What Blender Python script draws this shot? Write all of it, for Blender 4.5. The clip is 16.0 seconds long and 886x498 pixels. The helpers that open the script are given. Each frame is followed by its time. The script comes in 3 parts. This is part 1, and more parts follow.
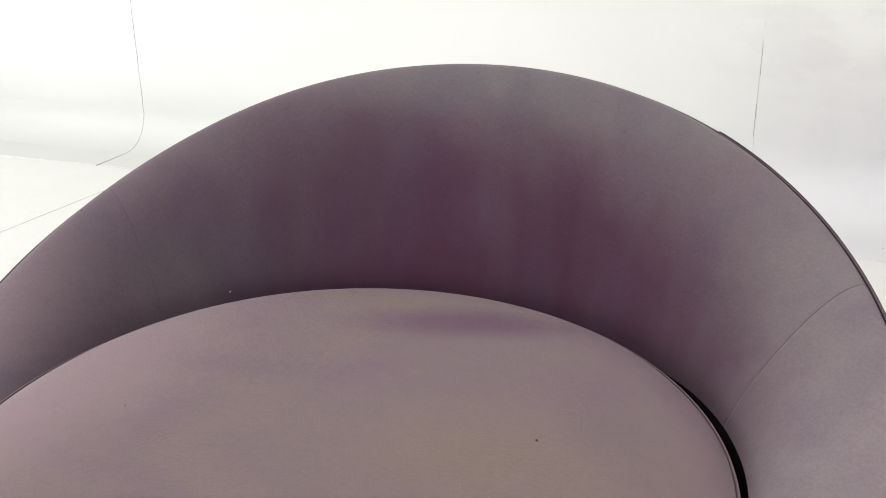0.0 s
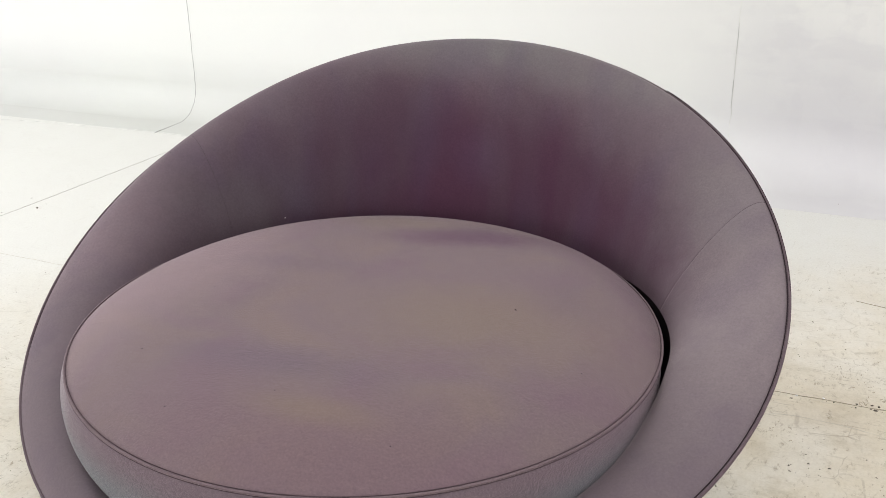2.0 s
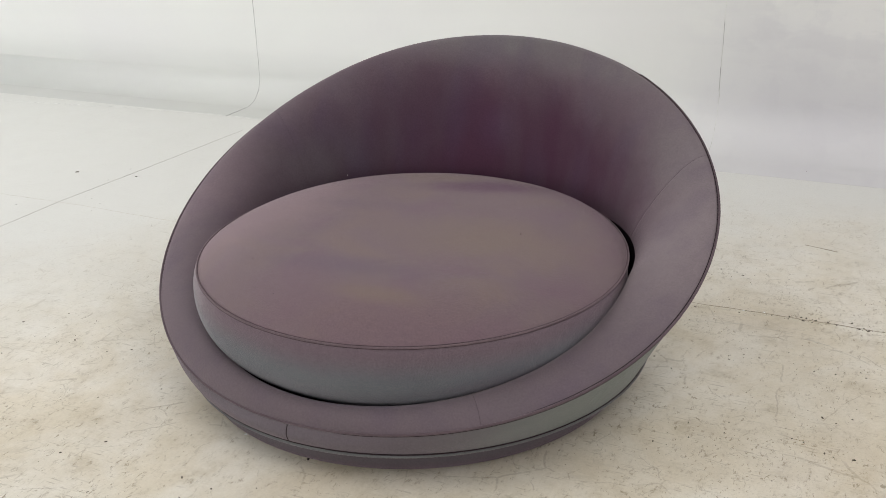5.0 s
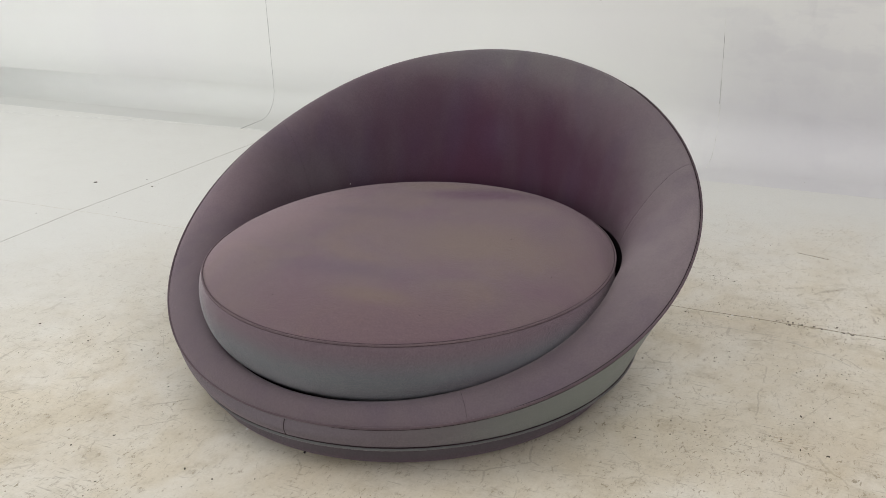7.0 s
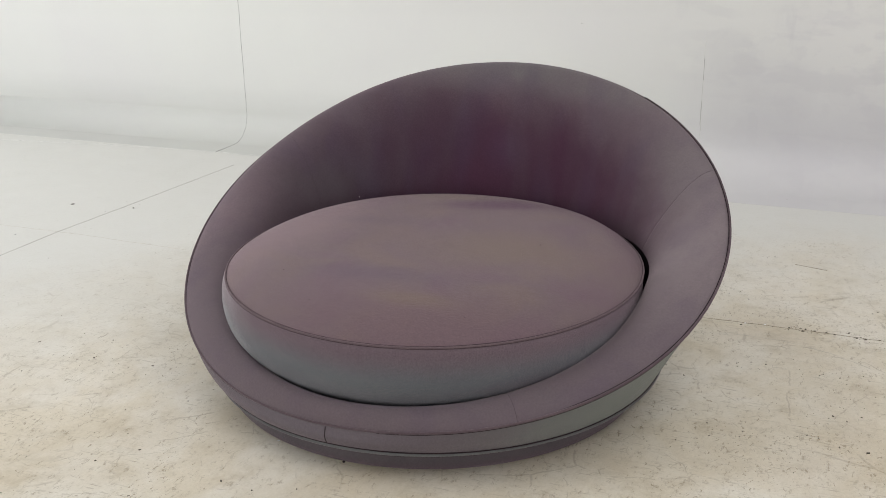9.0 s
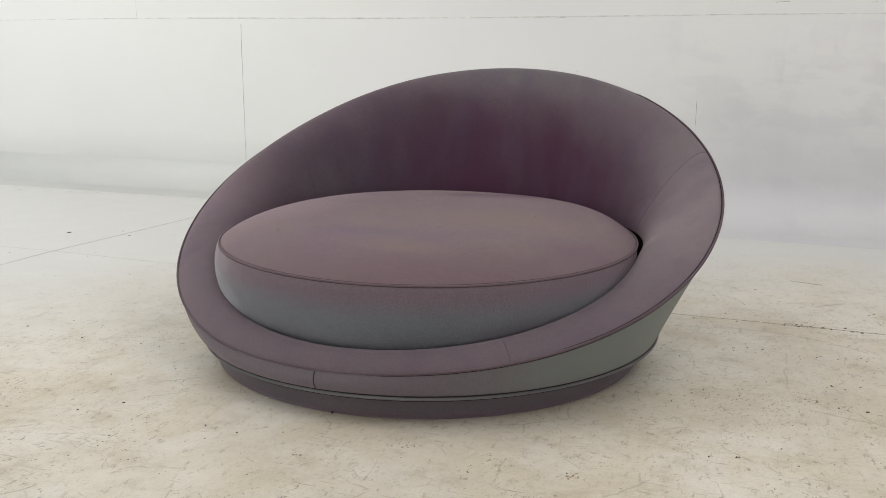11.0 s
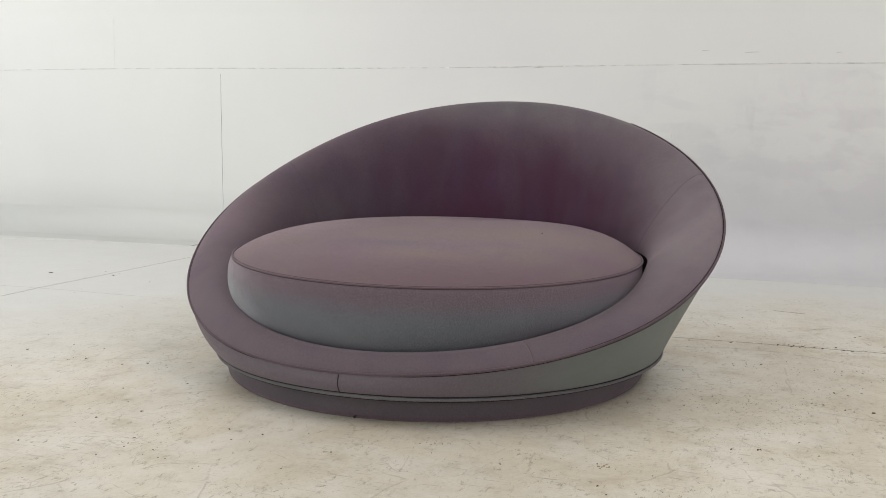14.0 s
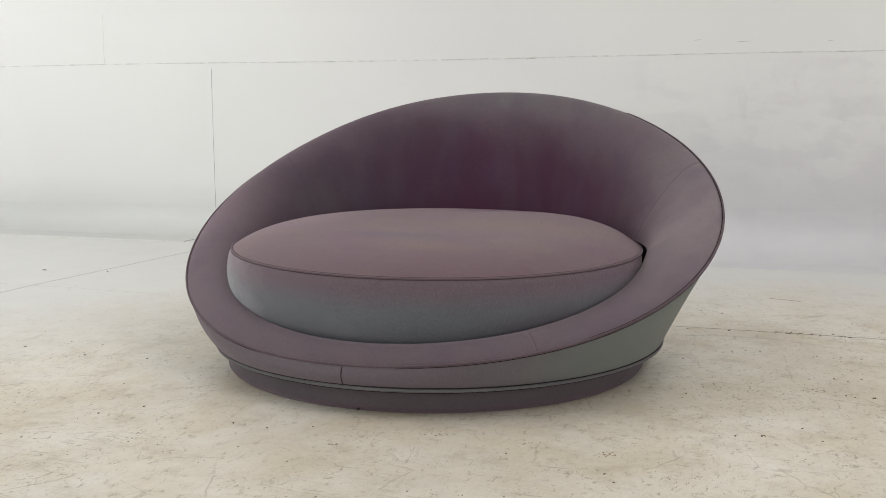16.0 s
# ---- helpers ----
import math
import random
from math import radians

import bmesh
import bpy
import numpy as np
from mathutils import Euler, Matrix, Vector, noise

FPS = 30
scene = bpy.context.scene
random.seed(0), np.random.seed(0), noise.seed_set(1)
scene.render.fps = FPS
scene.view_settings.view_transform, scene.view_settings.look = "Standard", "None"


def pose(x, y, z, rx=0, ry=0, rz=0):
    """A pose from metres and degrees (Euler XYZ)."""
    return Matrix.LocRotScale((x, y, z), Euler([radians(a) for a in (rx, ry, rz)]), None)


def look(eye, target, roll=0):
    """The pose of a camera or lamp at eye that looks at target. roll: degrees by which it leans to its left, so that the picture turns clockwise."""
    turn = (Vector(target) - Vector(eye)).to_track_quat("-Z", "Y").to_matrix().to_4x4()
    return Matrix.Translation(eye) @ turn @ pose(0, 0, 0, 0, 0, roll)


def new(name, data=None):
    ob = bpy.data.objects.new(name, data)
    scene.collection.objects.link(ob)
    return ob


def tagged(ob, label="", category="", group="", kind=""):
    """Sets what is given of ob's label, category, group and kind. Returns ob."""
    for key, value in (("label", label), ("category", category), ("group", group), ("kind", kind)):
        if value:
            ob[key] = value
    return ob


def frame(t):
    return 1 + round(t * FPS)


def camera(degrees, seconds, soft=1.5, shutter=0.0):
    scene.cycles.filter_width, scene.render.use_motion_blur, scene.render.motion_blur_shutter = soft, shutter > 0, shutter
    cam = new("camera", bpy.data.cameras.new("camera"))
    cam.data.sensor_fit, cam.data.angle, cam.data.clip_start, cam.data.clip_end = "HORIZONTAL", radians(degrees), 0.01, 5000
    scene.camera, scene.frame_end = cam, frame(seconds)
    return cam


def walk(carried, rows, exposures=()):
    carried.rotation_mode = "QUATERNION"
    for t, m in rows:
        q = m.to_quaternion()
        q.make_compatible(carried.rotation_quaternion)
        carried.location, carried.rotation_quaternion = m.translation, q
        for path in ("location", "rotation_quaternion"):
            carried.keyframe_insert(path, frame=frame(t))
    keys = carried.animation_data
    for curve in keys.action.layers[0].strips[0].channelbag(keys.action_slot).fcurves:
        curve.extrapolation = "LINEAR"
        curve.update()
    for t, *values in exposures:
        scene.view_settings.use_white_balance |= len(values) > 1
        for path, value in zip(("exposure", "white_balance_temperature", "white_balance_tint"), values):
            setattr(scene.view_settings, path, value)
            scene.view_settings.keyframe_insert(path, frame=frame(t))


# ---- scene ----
cam = camera(47.1, 16.0, soft=0.5)
PATH = [
    (0, (0.622, -1.122, 1.145), (-0.059, 0.616, 0.426), -0.7),
    (0.5, (0.675, -1.234, 1.177), (-0.016, 0.501, 0.461), -0.5),
    (1, (0.733, -1.356, 1.184), (0.026, 0.375, 0.476), -0.4),
    (1.5, (0.794, -1.487, 1.197), (0.075, 0.234, 0.475), -0.5),
    (2, (0.851, -1.609, 1.215), (0.128, 0.103, 0.474), -0.7),
    (2.5, (0.892, -1.719, 1.248), (0.171, -0.016, 0.486), -0.9),
    (3, (0.945, -1.911, 1.271), (0.23, -0.209, 0.5), -1.0),
    (3.5, (1.007, -2.059, 1.286), (0.291, -0.363, 0.505), -1.3),
    (4, (1.056, -2.167, 1.31), (0.331, -0.475, 0.528), -1.5),
    (4.2, (1.071, -2.191, 1.323), (0.336, -0.502, 0.546), -1.5),
    (6.5, (1.29, -2.324, 1.372), (0.445, -0.664, 0.642), -1.8),
    (7, (1.281, -2.334, 1.374), (0.449, -0.667, 0.648), -1.9),
    (7.5, (1.221, -2.363, 1.374), (0.419, -0.678, 0.655), -1.9),
    (8, (1.116, -2.411, 1.368), (0.355, -0.702, 0.66), -1.6),
    (8.5, (1.036, -2.449, 1.329), (0.31, -0.716, 0.644), -1.1),
    (9, (1.032, -2.453, 1.286), (0.32, -0.703, 0.631), -0.9),
    (9.5, (1.063, -2.446, 1.198), (0.35, -0.678, 0.592), -0.6),
    (10, (1.063, -2.455, 1.089), (0.345, -0.669, 0.545), -0.3),
    (10.2, (1.065, -2.478, 1.042), (0.342, -0.686, 0.524), -0.2),
    (12.3, (1.091, -2.613, 0.715), (0.375, -0.766, 0.435), 0.1),
    (12.5, (1.089, -2.619, 0.71), (0.38, -0.769, 0.438), 0.2),
    (13, (1.069, -2.645, 0.703), (0.381, -0.785, 0.444), 0.4),
    (13.5, (1.004, -2.676, 0.706), (0.34, -0.807, 0.449), 0.5),
    (14, (0.939, -2.701, 0.712), (0.302, -0.823, 0.453), 0.5),
    (14.5, (0.9, -2.717, 0.712), (0.282, -0.833, 0.448), 0.4),
    (15, (0.89, -2.715, 0.706), (0.284, -0.828, 0.437), 0.3),
    (15.5, (0.894, -2.713, 0.705), (0.29, -0.826, 0.433), 0.1),
    (16, (0.908, -2.71, 0.705), (0.294, -0.826, 0.434), -0.1),
]
walk(cam, [(t, look(eye, target, roll)) for t, eye, target, roll in PATH],
     [(0, 0.04), (1.5, -0.01), (2.5, -0.12), (3.5, -0.27), (4.2, -0.37), (6.5, -0.56), (10, -0.56), (12.5, -0.60), (16, -0.60)])

# ---- light ----
world = bpy.data.worlds.new("world")
scene.world = world
world.use_nodes = True
world.node_tree.nodes["Background"].inputs[0].default_value = (0.8, 0.85, 0.9, 1)
world.node_tree.nodes["Background"].inputs[1].default_value = 0.3


def area(name, at, target, sx, sy, watts, colour):
    lamp = bpy.data.lights.new(name, "AREA")
    lamp.shape, lamp.size, lamp.size_y, lamp.energy, lamp.color = "RECTANGLE", sx, sy, watts, colour
    ob = new(name, lamp)
    ob.matrix_world = look(at, target)
    return ob


# Overhead banks out of view, split in two to leave the middle wall dimmer.
area("ceiling_light_west", (-2.9, -0.4, 3.95), (-2.9, -0.4, 0), 3.4, 4.6, 122, (1.0, 0.985, 0.965))
area("ceiling_light_east", (2.4, -0.4, 3.95), (2.4, -0.4, 0), 3.0, 4.6, 138, (1.0, 0.98, 0.97))
# Soft light from the west; its source is unseen.
area("west_soft_light", (-5.3, -2.2, 1.6), (-0.8, -0.1, 0.8), 4.0, 2.8, 250, (0.95, 0.985, 1.0))
# Added unseen fill that brightens the west end of the north wall.
area("north_wall_fill", (-5.3, 0.7, 1.7), (-2.6, 1.9, 1.1), 1.8, 2.4, 68, (0.97, 1.0, 0.985))
# Added unseen fill for the floor and shell on the east side.
area("east_fill_light", (4.3, -1.8, 0.8), (0.4, -0.8, 0.1), 3.4, 1.4, 120, (1.0, 0.965, 0.985))
# Added unseen low fill for the floor and chair from in front.
area("front_fill_light", (-1.2, -5.9, 1.1), (-0.2, 0, 0.3), 6.5, 2.0, 210, (1.0, 0.985, 0.965))


# ---- materials ----
def material(name):
    m = bpy.data.materials.new(name)
    m.use_nodes = True
    return m, m.node_tree.nodes, m.node_tree.links, m.node_tree.nodes["Principled BSDF"]


def noise_node(n, l, coords, scale, detail=4.0, rough=0.55, distort=0.0):
    t = n.new("ShaderNodeTexNoise")
    t.inputs["Scale"].default_value, t.inputs["Detail"].default_value = scale, detail
    t.inputs["Roughness"].default_value, t.inputs["Distortion"].default_value = rough, distort
    l.new(coords, t.inputs["Vector"])
    return t.outputs["Fac"]


def ramp(n, l, fac, stops):
    r = n.new("ShaderNodeValToRGB")
    while len(r.color_ramp.elements) < len(stops):
        r.color_ramp.elements.new(0.5)
    for e, (p, c) in zip(r.color_ramp.elements, stops):
        e.position, e.color = p, (*c, 1) if len(c) == 3 else c
    l.new(fac, r.inputs[0])
    return r.outputs[0]


def mix(n, l, kind, fac, a, b):
    m = n.new("ShaderNodeMix")
    m.data_type, m.blend_type = "RGBA", kind
    for socket, v in ((m.inputs[0], fac), (m.inputs[6], a), (m.inputs[7], b)):
        if isinstance(v, (int, float)):
            socket.default_value = v
        elif isinstance(v, tuple):
            socket.default_value = (*v, 1)
        else:
            l.new(v, socket)
    return m.outputs[2]


def bump(n, l, height, strength, distance, before=None):
    b = n.new("ShaderNodeBump")
    b.inputs["Strength"].default_value, b.inputs["Distance"].default_value = strength, distance
    l.new(height, b.inputs["Height"])
    if before:
        l.new(before, b.inputs["Normal"])
    return b.outputs[0]


def value(n, l, op, a, b=0.0, c=0.0):
    m = n.new("ShaderNodeMath")
    m.operation = op
    for socket, v in zip(m.inputs, (a, b, c)):
        if isinstance(v, (int, float)):
            socket.default_value = v
        else:
            l.new(v, socket)
    return m.outputs[0]


def span(n, l, v, lo, hi):
    r = n.new("ShaderNodeMapRange")
    r.interpolation_type = "SMOOTHSTEP"
    l.new(v, r.inputs[0])
    r.inputs[1].default_value, r.inputs[2].default_value = lo, hi
    return r.outputs[0]


def rotated(n, l, co, turn, scale):
    mp = n.new("ShaderNodeMapping")
    mp.inputs["Rotation"].default_value, mp.inputs["Scale"].default_value = (0, 0, radians(turn)), scale
    l.new(co, mp.inputs["Vector"])
    return mp.outputs[0]


def fabric(name, stops, sheen, grain=1.0, patch=3.0, fade=None, zones=(), brushed=0.0):
    """Brushed microfibre: a dark ground, a pale sheen, soft worn patches and a fine nap.
    fade: (middle, reach, lo, hi, colour): another colour that takes over away from the middle of an ellipsoid;
    zones: (middle, reach, turn, strength, colour): soft-edged patches: nap that lies differently, and painted light and
    shade;
    brushed: how strongly the nap shows upright strokes."""
    m, n, l, p = material(name)
    co = n.new("ShaderNodeTexCoord").outputs["Object"]
    colour = ramp(n, l, noise_node(n, l, co, patch, 3, 0.5, 0.6), stops)
    def away(middle, reach, turn=0, scale=4):
        mp = n.new("ShaderNodeMapping")
        mp.vector_type = "TEXTURE"
        mp.inputs["Location"].default_value, mp.inputs["Scale"].default_value = middle, reach
        mp.inputs["Rotation"].default_value = (0, 0, radians(turn))
        l.new(co, mp.inputs["Vector"])
        ln = n.new("ShaderNodeVectorMath")
        ln.operation = "LENGTH"
        l.new(mp.outputs[0], ln.inputs[0])
        return value(n, l, "MULTIPLY_ADD", noise_node(n, l, co, scale, 4, 0.6, 0.4), 0.5, ln.outputs["Value"])

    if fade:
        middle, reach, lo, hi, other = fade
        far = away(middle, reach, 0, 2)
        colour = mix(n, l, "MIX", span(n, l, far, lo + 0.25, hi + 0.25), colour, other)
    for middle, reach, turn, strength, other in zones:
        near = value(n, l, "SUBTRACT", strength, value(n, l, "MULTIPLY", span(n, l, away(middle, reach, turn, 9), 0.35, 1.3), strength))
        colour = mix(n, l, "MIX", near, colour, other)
    if brushed:
        for scale, size, lo, hi, other in (((6, 6, 0.9), 1.3, 0.40, 0.75, (0.104, 0.090, 0.100)), ((5, 5, 0.8), 1.9, 0.42, 0.75, (0.062, 0.044, 0.082))):
            stroke = span(n, l, noise_node(n, l, rotated(n, l, co, 0, scale), size, 2, 0.5, 0.1), lo, hi)
            colour = mix(n, l, "MIX", value(n, l, "MULTIPLY", stroke, brushed), colour, other)
    nap = noise_node(n, l, co, 215, 4, 0.75)
    lint = noise_node(n, l, co, 60, 4, 0.7, 1.0)
    colour = mix(n, l, "MULTIPLY", min(0.55 + 0.2 * grain, 1.0), colour, ramp(n, l, nap, [(0.32, (0.86, 0.855, 0.86)), (0.68, (1.14, 1.14, 1.14))]))
    colour = mix(n, l, "MULTIPLY", 0.5, colour, ramp(n, l, lint, [(0.25, (0.90, 0.90, 0.91)), (0.75, (1.09, 1.08, 1.08))]))
    l.new(colour, p.inputs["Base Color"])
    p.inputs["Roughness"].default_value = 0.95
    p.inputs["Specular IOR Level"].default_value = 0.08
    p.inputs["Sheen Weight"].default_value = sheen[0]
    p.inputs["Sheen Roughness"].default_value = sheen[1]
    p.inputs["Sheen Tint"].default_value = (*sheen[2], 1)
    fine = bump(n, l, nap, 0.6 * grain, 0.0030)
    l.new(bump(n, l, noise_node(n, l, co, 22, 3), 0.15, 0.004, fine), p.inputs["Normal"])
    return m


SHEEN = (0.26, 0.45, (0.90, 0.76, 0.80))
# Sheen on sides and rim top, and shade inside west, put into the colour.
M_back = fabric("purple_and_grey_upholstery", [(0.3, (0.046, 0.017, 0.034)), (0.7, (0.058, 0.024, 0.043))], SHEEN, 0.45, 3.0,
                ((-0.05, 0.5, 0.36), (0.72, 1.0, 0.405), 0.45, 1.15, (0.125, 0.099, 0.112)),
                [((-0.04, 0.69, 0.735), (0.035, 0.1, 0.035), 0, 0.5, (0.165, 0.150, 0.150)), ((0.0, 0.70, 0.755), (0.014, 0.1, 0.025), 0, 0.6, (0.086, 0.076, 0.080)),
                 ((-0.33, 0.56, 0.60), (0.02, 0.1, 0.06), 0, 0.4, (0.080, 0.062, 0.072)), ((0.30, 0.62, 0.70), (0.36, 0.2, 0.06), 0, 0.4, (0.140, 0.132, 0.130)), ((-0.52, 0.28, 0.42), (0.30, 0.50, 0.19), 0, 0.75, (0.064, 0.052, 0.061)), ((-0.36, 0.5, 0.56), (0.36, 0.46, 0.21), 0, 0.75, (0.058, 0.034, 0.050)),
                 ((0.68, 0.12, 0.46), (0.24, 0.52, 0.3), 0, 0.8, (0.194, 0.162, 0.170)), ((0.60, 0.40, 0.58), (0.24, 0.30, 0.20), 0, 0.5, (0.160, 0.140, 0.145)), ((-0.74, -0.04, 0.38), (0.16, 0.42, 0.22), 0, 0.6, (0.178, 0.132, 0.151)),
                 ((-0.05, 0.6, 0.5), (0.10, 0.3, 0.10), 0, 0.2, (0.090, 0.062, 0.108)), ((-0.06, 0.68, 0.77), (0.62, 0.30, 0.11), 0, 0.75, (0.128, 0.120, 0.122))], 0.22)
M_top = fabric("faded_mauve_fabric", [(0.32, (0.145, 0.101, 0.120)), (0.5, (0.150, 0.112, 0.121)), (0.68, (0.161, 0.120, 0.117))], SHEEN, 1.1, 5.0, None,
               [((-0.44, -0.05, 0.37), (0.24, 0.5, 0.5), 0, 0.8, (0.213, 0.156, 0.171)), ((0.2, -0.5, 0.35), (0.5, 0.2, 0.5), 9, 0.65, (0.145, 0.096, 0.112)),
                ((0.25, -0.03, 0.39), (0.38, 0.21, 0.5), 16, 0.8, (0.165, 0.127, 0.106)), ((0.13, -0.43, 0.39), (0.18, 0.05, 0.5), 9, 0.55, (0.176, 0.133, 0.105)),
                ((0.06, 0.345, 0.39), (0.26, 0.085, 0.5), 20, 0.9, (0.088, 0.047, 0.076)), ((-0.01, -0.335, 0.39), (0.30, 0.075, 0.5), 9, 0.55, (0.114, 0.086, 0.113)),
                ((-0.2, 0.05, 0.39), (0.2, 0.06, 0.5), 12, 0.4, (0.117, 0.086, 0.111)), ((0.36, 0.12, 0.38), (0.1, 0.16, 0.5), 20, 0.4, (0.123, 0.090, 0.109)),
                ((-0.16, 0.36, 0.39), (0.18, 0.08, 0.5), 10, 0.5, (0.161, 0.128, 0.098))])
# Pale west patches: side light and sheen painted into the band's colour.
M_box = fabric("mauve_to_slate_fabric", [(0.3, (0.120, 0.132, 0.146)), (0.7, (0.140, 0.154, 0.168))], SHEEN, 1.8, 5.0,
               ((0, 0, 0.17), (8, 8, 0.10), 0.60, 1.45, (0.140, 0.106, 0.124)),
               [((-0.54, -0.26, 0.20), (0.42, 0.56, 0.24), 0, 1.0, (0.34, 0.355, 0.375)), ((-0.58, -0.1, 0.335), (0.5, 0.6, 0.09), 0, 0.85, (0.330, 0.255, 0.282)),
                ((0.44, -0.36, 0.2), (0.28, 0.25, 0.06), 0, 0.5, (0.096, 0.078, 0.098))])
M_shell = fabric("grey_green_fabric", [(0.3, (0.136, 0.166, 0.150)), (0.7, (0.153, 0.184, 0.167))], SHEEN, 0.7, 2.0,
                 ((0.85, 0.0, 0.2), (0.66, 1.2, 1.0), 0.3, 1.1, (0.118, 0.101, 0.114)))
M_plinth = fabric("dark_mauve_fabric", [(0.3, (0.078, 0.068, 0.075)), (0.7, (0.094, 0.082, 0.090))], SHEEN, 0.7, 4.0,
                  ((0, 0, 0.075), (8, 8, 0.05), 0.9, 1.7, (0.096, 0.062, 0.078)))
M_welt = fabric("mauve_piping_fabric", [(0.3, (0.124, 0.090, 0.103)), (0.7, (0.142, 0.106, 0.116))], SHEEN, 0.7, 8.0)
M_rim_welt = fabric("dark_mauve_piping", [(0.3, (0.088, 0.064, 0.075)), (0.7, (0.108, 0.080, 0.091))], SHEEN, 0.7, 8.0)
M_low_welt = fabric("grey_piping_fabric", [(0.3, (0.098, 0.100, 0.104)), (0.7, (0.122, 0.124, 0.127))], SHEEN, 0.7, 4.0)
M_piping_shadow = fabric("mauve_piping_shadow", [(0.3, (0.062, 0.042, 0.051)), (0.7, (0.078, 0.055, 0.064))], (0, 0.5, (1, 1, 1)))
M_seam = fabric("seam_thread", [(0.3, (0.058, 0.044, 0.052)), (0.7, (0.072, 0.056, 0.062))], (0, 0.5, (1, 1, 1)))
# Near-black colour that stands for the shade in the cushion gap.
M_well = fabric("gap_shade_cloth", [(0.3, (0.022, 0.016, 0.020)), (0.7, (0.030, 0.022, 0.026))], (0, 0.5, (1, 1, 1)))
# Serves dark thread and marks, and the shadow lines along the chair's piping.
M_thread_shadow = fabric("dark_thread_and_shadow", [(0.3, (0.024, 0.016, 0.020)), (0.7, (0.036, 0.026, 0.030))], (0, 0.5, (1, 1, 1)))


def paint(name, pale, tint, scale, rough):
    m, n, l, p = material(name)
    co = n.new("ShaderNodeTexCoord").outputs["Object"]
    big = noise_node(n, l, co, scale, 5, 0.55, 0.4)
    colour = ramp(n, l, big, [(0.35, pale), (0.65, tint)])
    l.new(colour, p.inputs["Base Color"])
    l.new(ramp(n, l, noise_node(n, l, co, scale * 3, 4), [(0.3, (rough,) * 3), (0.7, (rough + 0.15,) * 3)]), p.inputs["Roughness"])
    l.new(bump(n, l, noise_node(n, l, co, 90, 4), 0.12, 0.002), p.inputs["Normal"])
    return m


def wall_paint():
    """White emulsion rolled on in patches, a little greyer where touched up, with shade painted low down."""
    m, n, l, p = material("white_wall_paint")
    co = n.new("ShaderNodeTexCoord").outputs["Object"]
    colour = ramp(n, l, noise_node(n, l, co, 0.8, 4, 0.5, 0.3), [(0.35, (0.690, 0.695, 0.670)), (0.65, (0.662, 0.657, 0.650))])
    v = n.new("ShaderNodeTexVoronoi")
    v.distance, v.inputs["Scale"].default_value, v.inputs["Randomness"].default_value = "CHEBYCHEV", 4.6, 0.95
    wob = n.new("ShaderNodeVectorMath")
    wob.operation = "MULTIPLY_ADD"
    tex = n.new("ShaderNodeTexNoise")
    tex.inputs["Scale"].default_value = 6
    l.new(co, tex.inputs["Vector"])
    l.new(tex.outputs["Color"], wob.inputs[0])
    wob.inputs[1].default_value = (0.035, 0.035, 0.035)
    l.new(co, wob.inputs[2])
    l.new(wob.outputs[0], v.inputs["Vector"])
    sep = n.new("ShaderNodeSeparateColor")
    l.new(v.outputs["Color"], sep.inputs[0])
    ax = n.new("ShaderNodeSeparateXYZ")
    l.new(co, ax.inputs[0])
    n_x, n_z = ax.outputs[0], ax.outputs[2]
    below_joint = value(n, l, "SUBTRACT", 1.0, span(n, l, n_z, 0.93, 0.975))
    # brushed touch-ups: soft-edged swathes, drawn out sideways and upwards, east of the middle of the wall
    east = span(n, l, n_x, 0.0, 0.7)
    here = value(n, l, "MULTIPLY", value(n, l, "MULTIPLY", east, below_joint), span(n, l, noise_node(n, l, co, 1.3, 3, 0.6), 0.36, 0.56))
    for scale, size, lo, hi, amount in (((1.0, 1, 3.2), 2.6, 0.50, 0.60, 0.38), ((3.0, 1, 1.0), 2.2, 0.53, 0.62, 0.36), ((1.6, 1, 2.2), 6.5, 0.52, 0.66, 0.24)):
        swathe = span(n, l, noise_node(n, l, rotated(n, l, wob.outputs[0], 0, scale), size, 4, 0.55, 0.2), lo, hi)
        colour = mix(n, l, "MIX", value(n, l, "MULTIPLY", value(n, l, "MULTIPLY", swathe, here), amount), colour, (0.545, 0.54, 0.556))
    patch = value(n, l, "MULTIPLY", span(n, l, sep.outputs[0], 0.35, 0.9), here)
    colour = mix(n, l, "MIX", value(n, l, "MULTIPLY", patch, 0.14), colour, (0.56, 0.556, 0.568))
    # Light falling off down the east wall, painted as a lilac-grey tint.
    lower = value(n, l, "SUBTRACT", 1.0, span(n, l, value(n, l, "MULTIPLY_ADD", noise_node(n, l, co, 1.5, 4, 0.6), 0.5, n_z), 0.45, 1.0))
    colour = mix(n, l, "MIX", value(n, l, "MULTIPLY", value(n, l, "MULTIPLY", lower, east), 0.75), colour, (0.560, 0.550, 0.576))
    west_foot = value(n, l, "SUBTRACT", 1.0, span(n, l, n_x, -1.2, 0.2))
    # scuffs on the bend at the wall's foot, with its shade painted in
    foot_height = value(n, l, "MULTIPLY_ADD", noise_node(n, l, rotated(n, l, co, 0, (0.6, 4, 4)), 3.0, 5, 0.6), 0.10, n_z)
    foot_shade = value(n, l, "SUBTRACT", 0.55, value(n, l, "MULTIPLY", span(n, l, foot_height, 0.06, 0.40), 0.55))
    colour = mix(n, l, "MIX", value(n, l, "MULTIPLY", west_foot, foot_shade), colour, (0.43, 0.44, 0.415))
    l.new(colour, p.inputs["Base Color"])
    l.new(ramp(n, l, noise_node(n, l, co, 2.2, 4), [(0.3, (0.42,) * 3), (0.7, (0.6,) * 3)]), p.inputs["Roughness"])
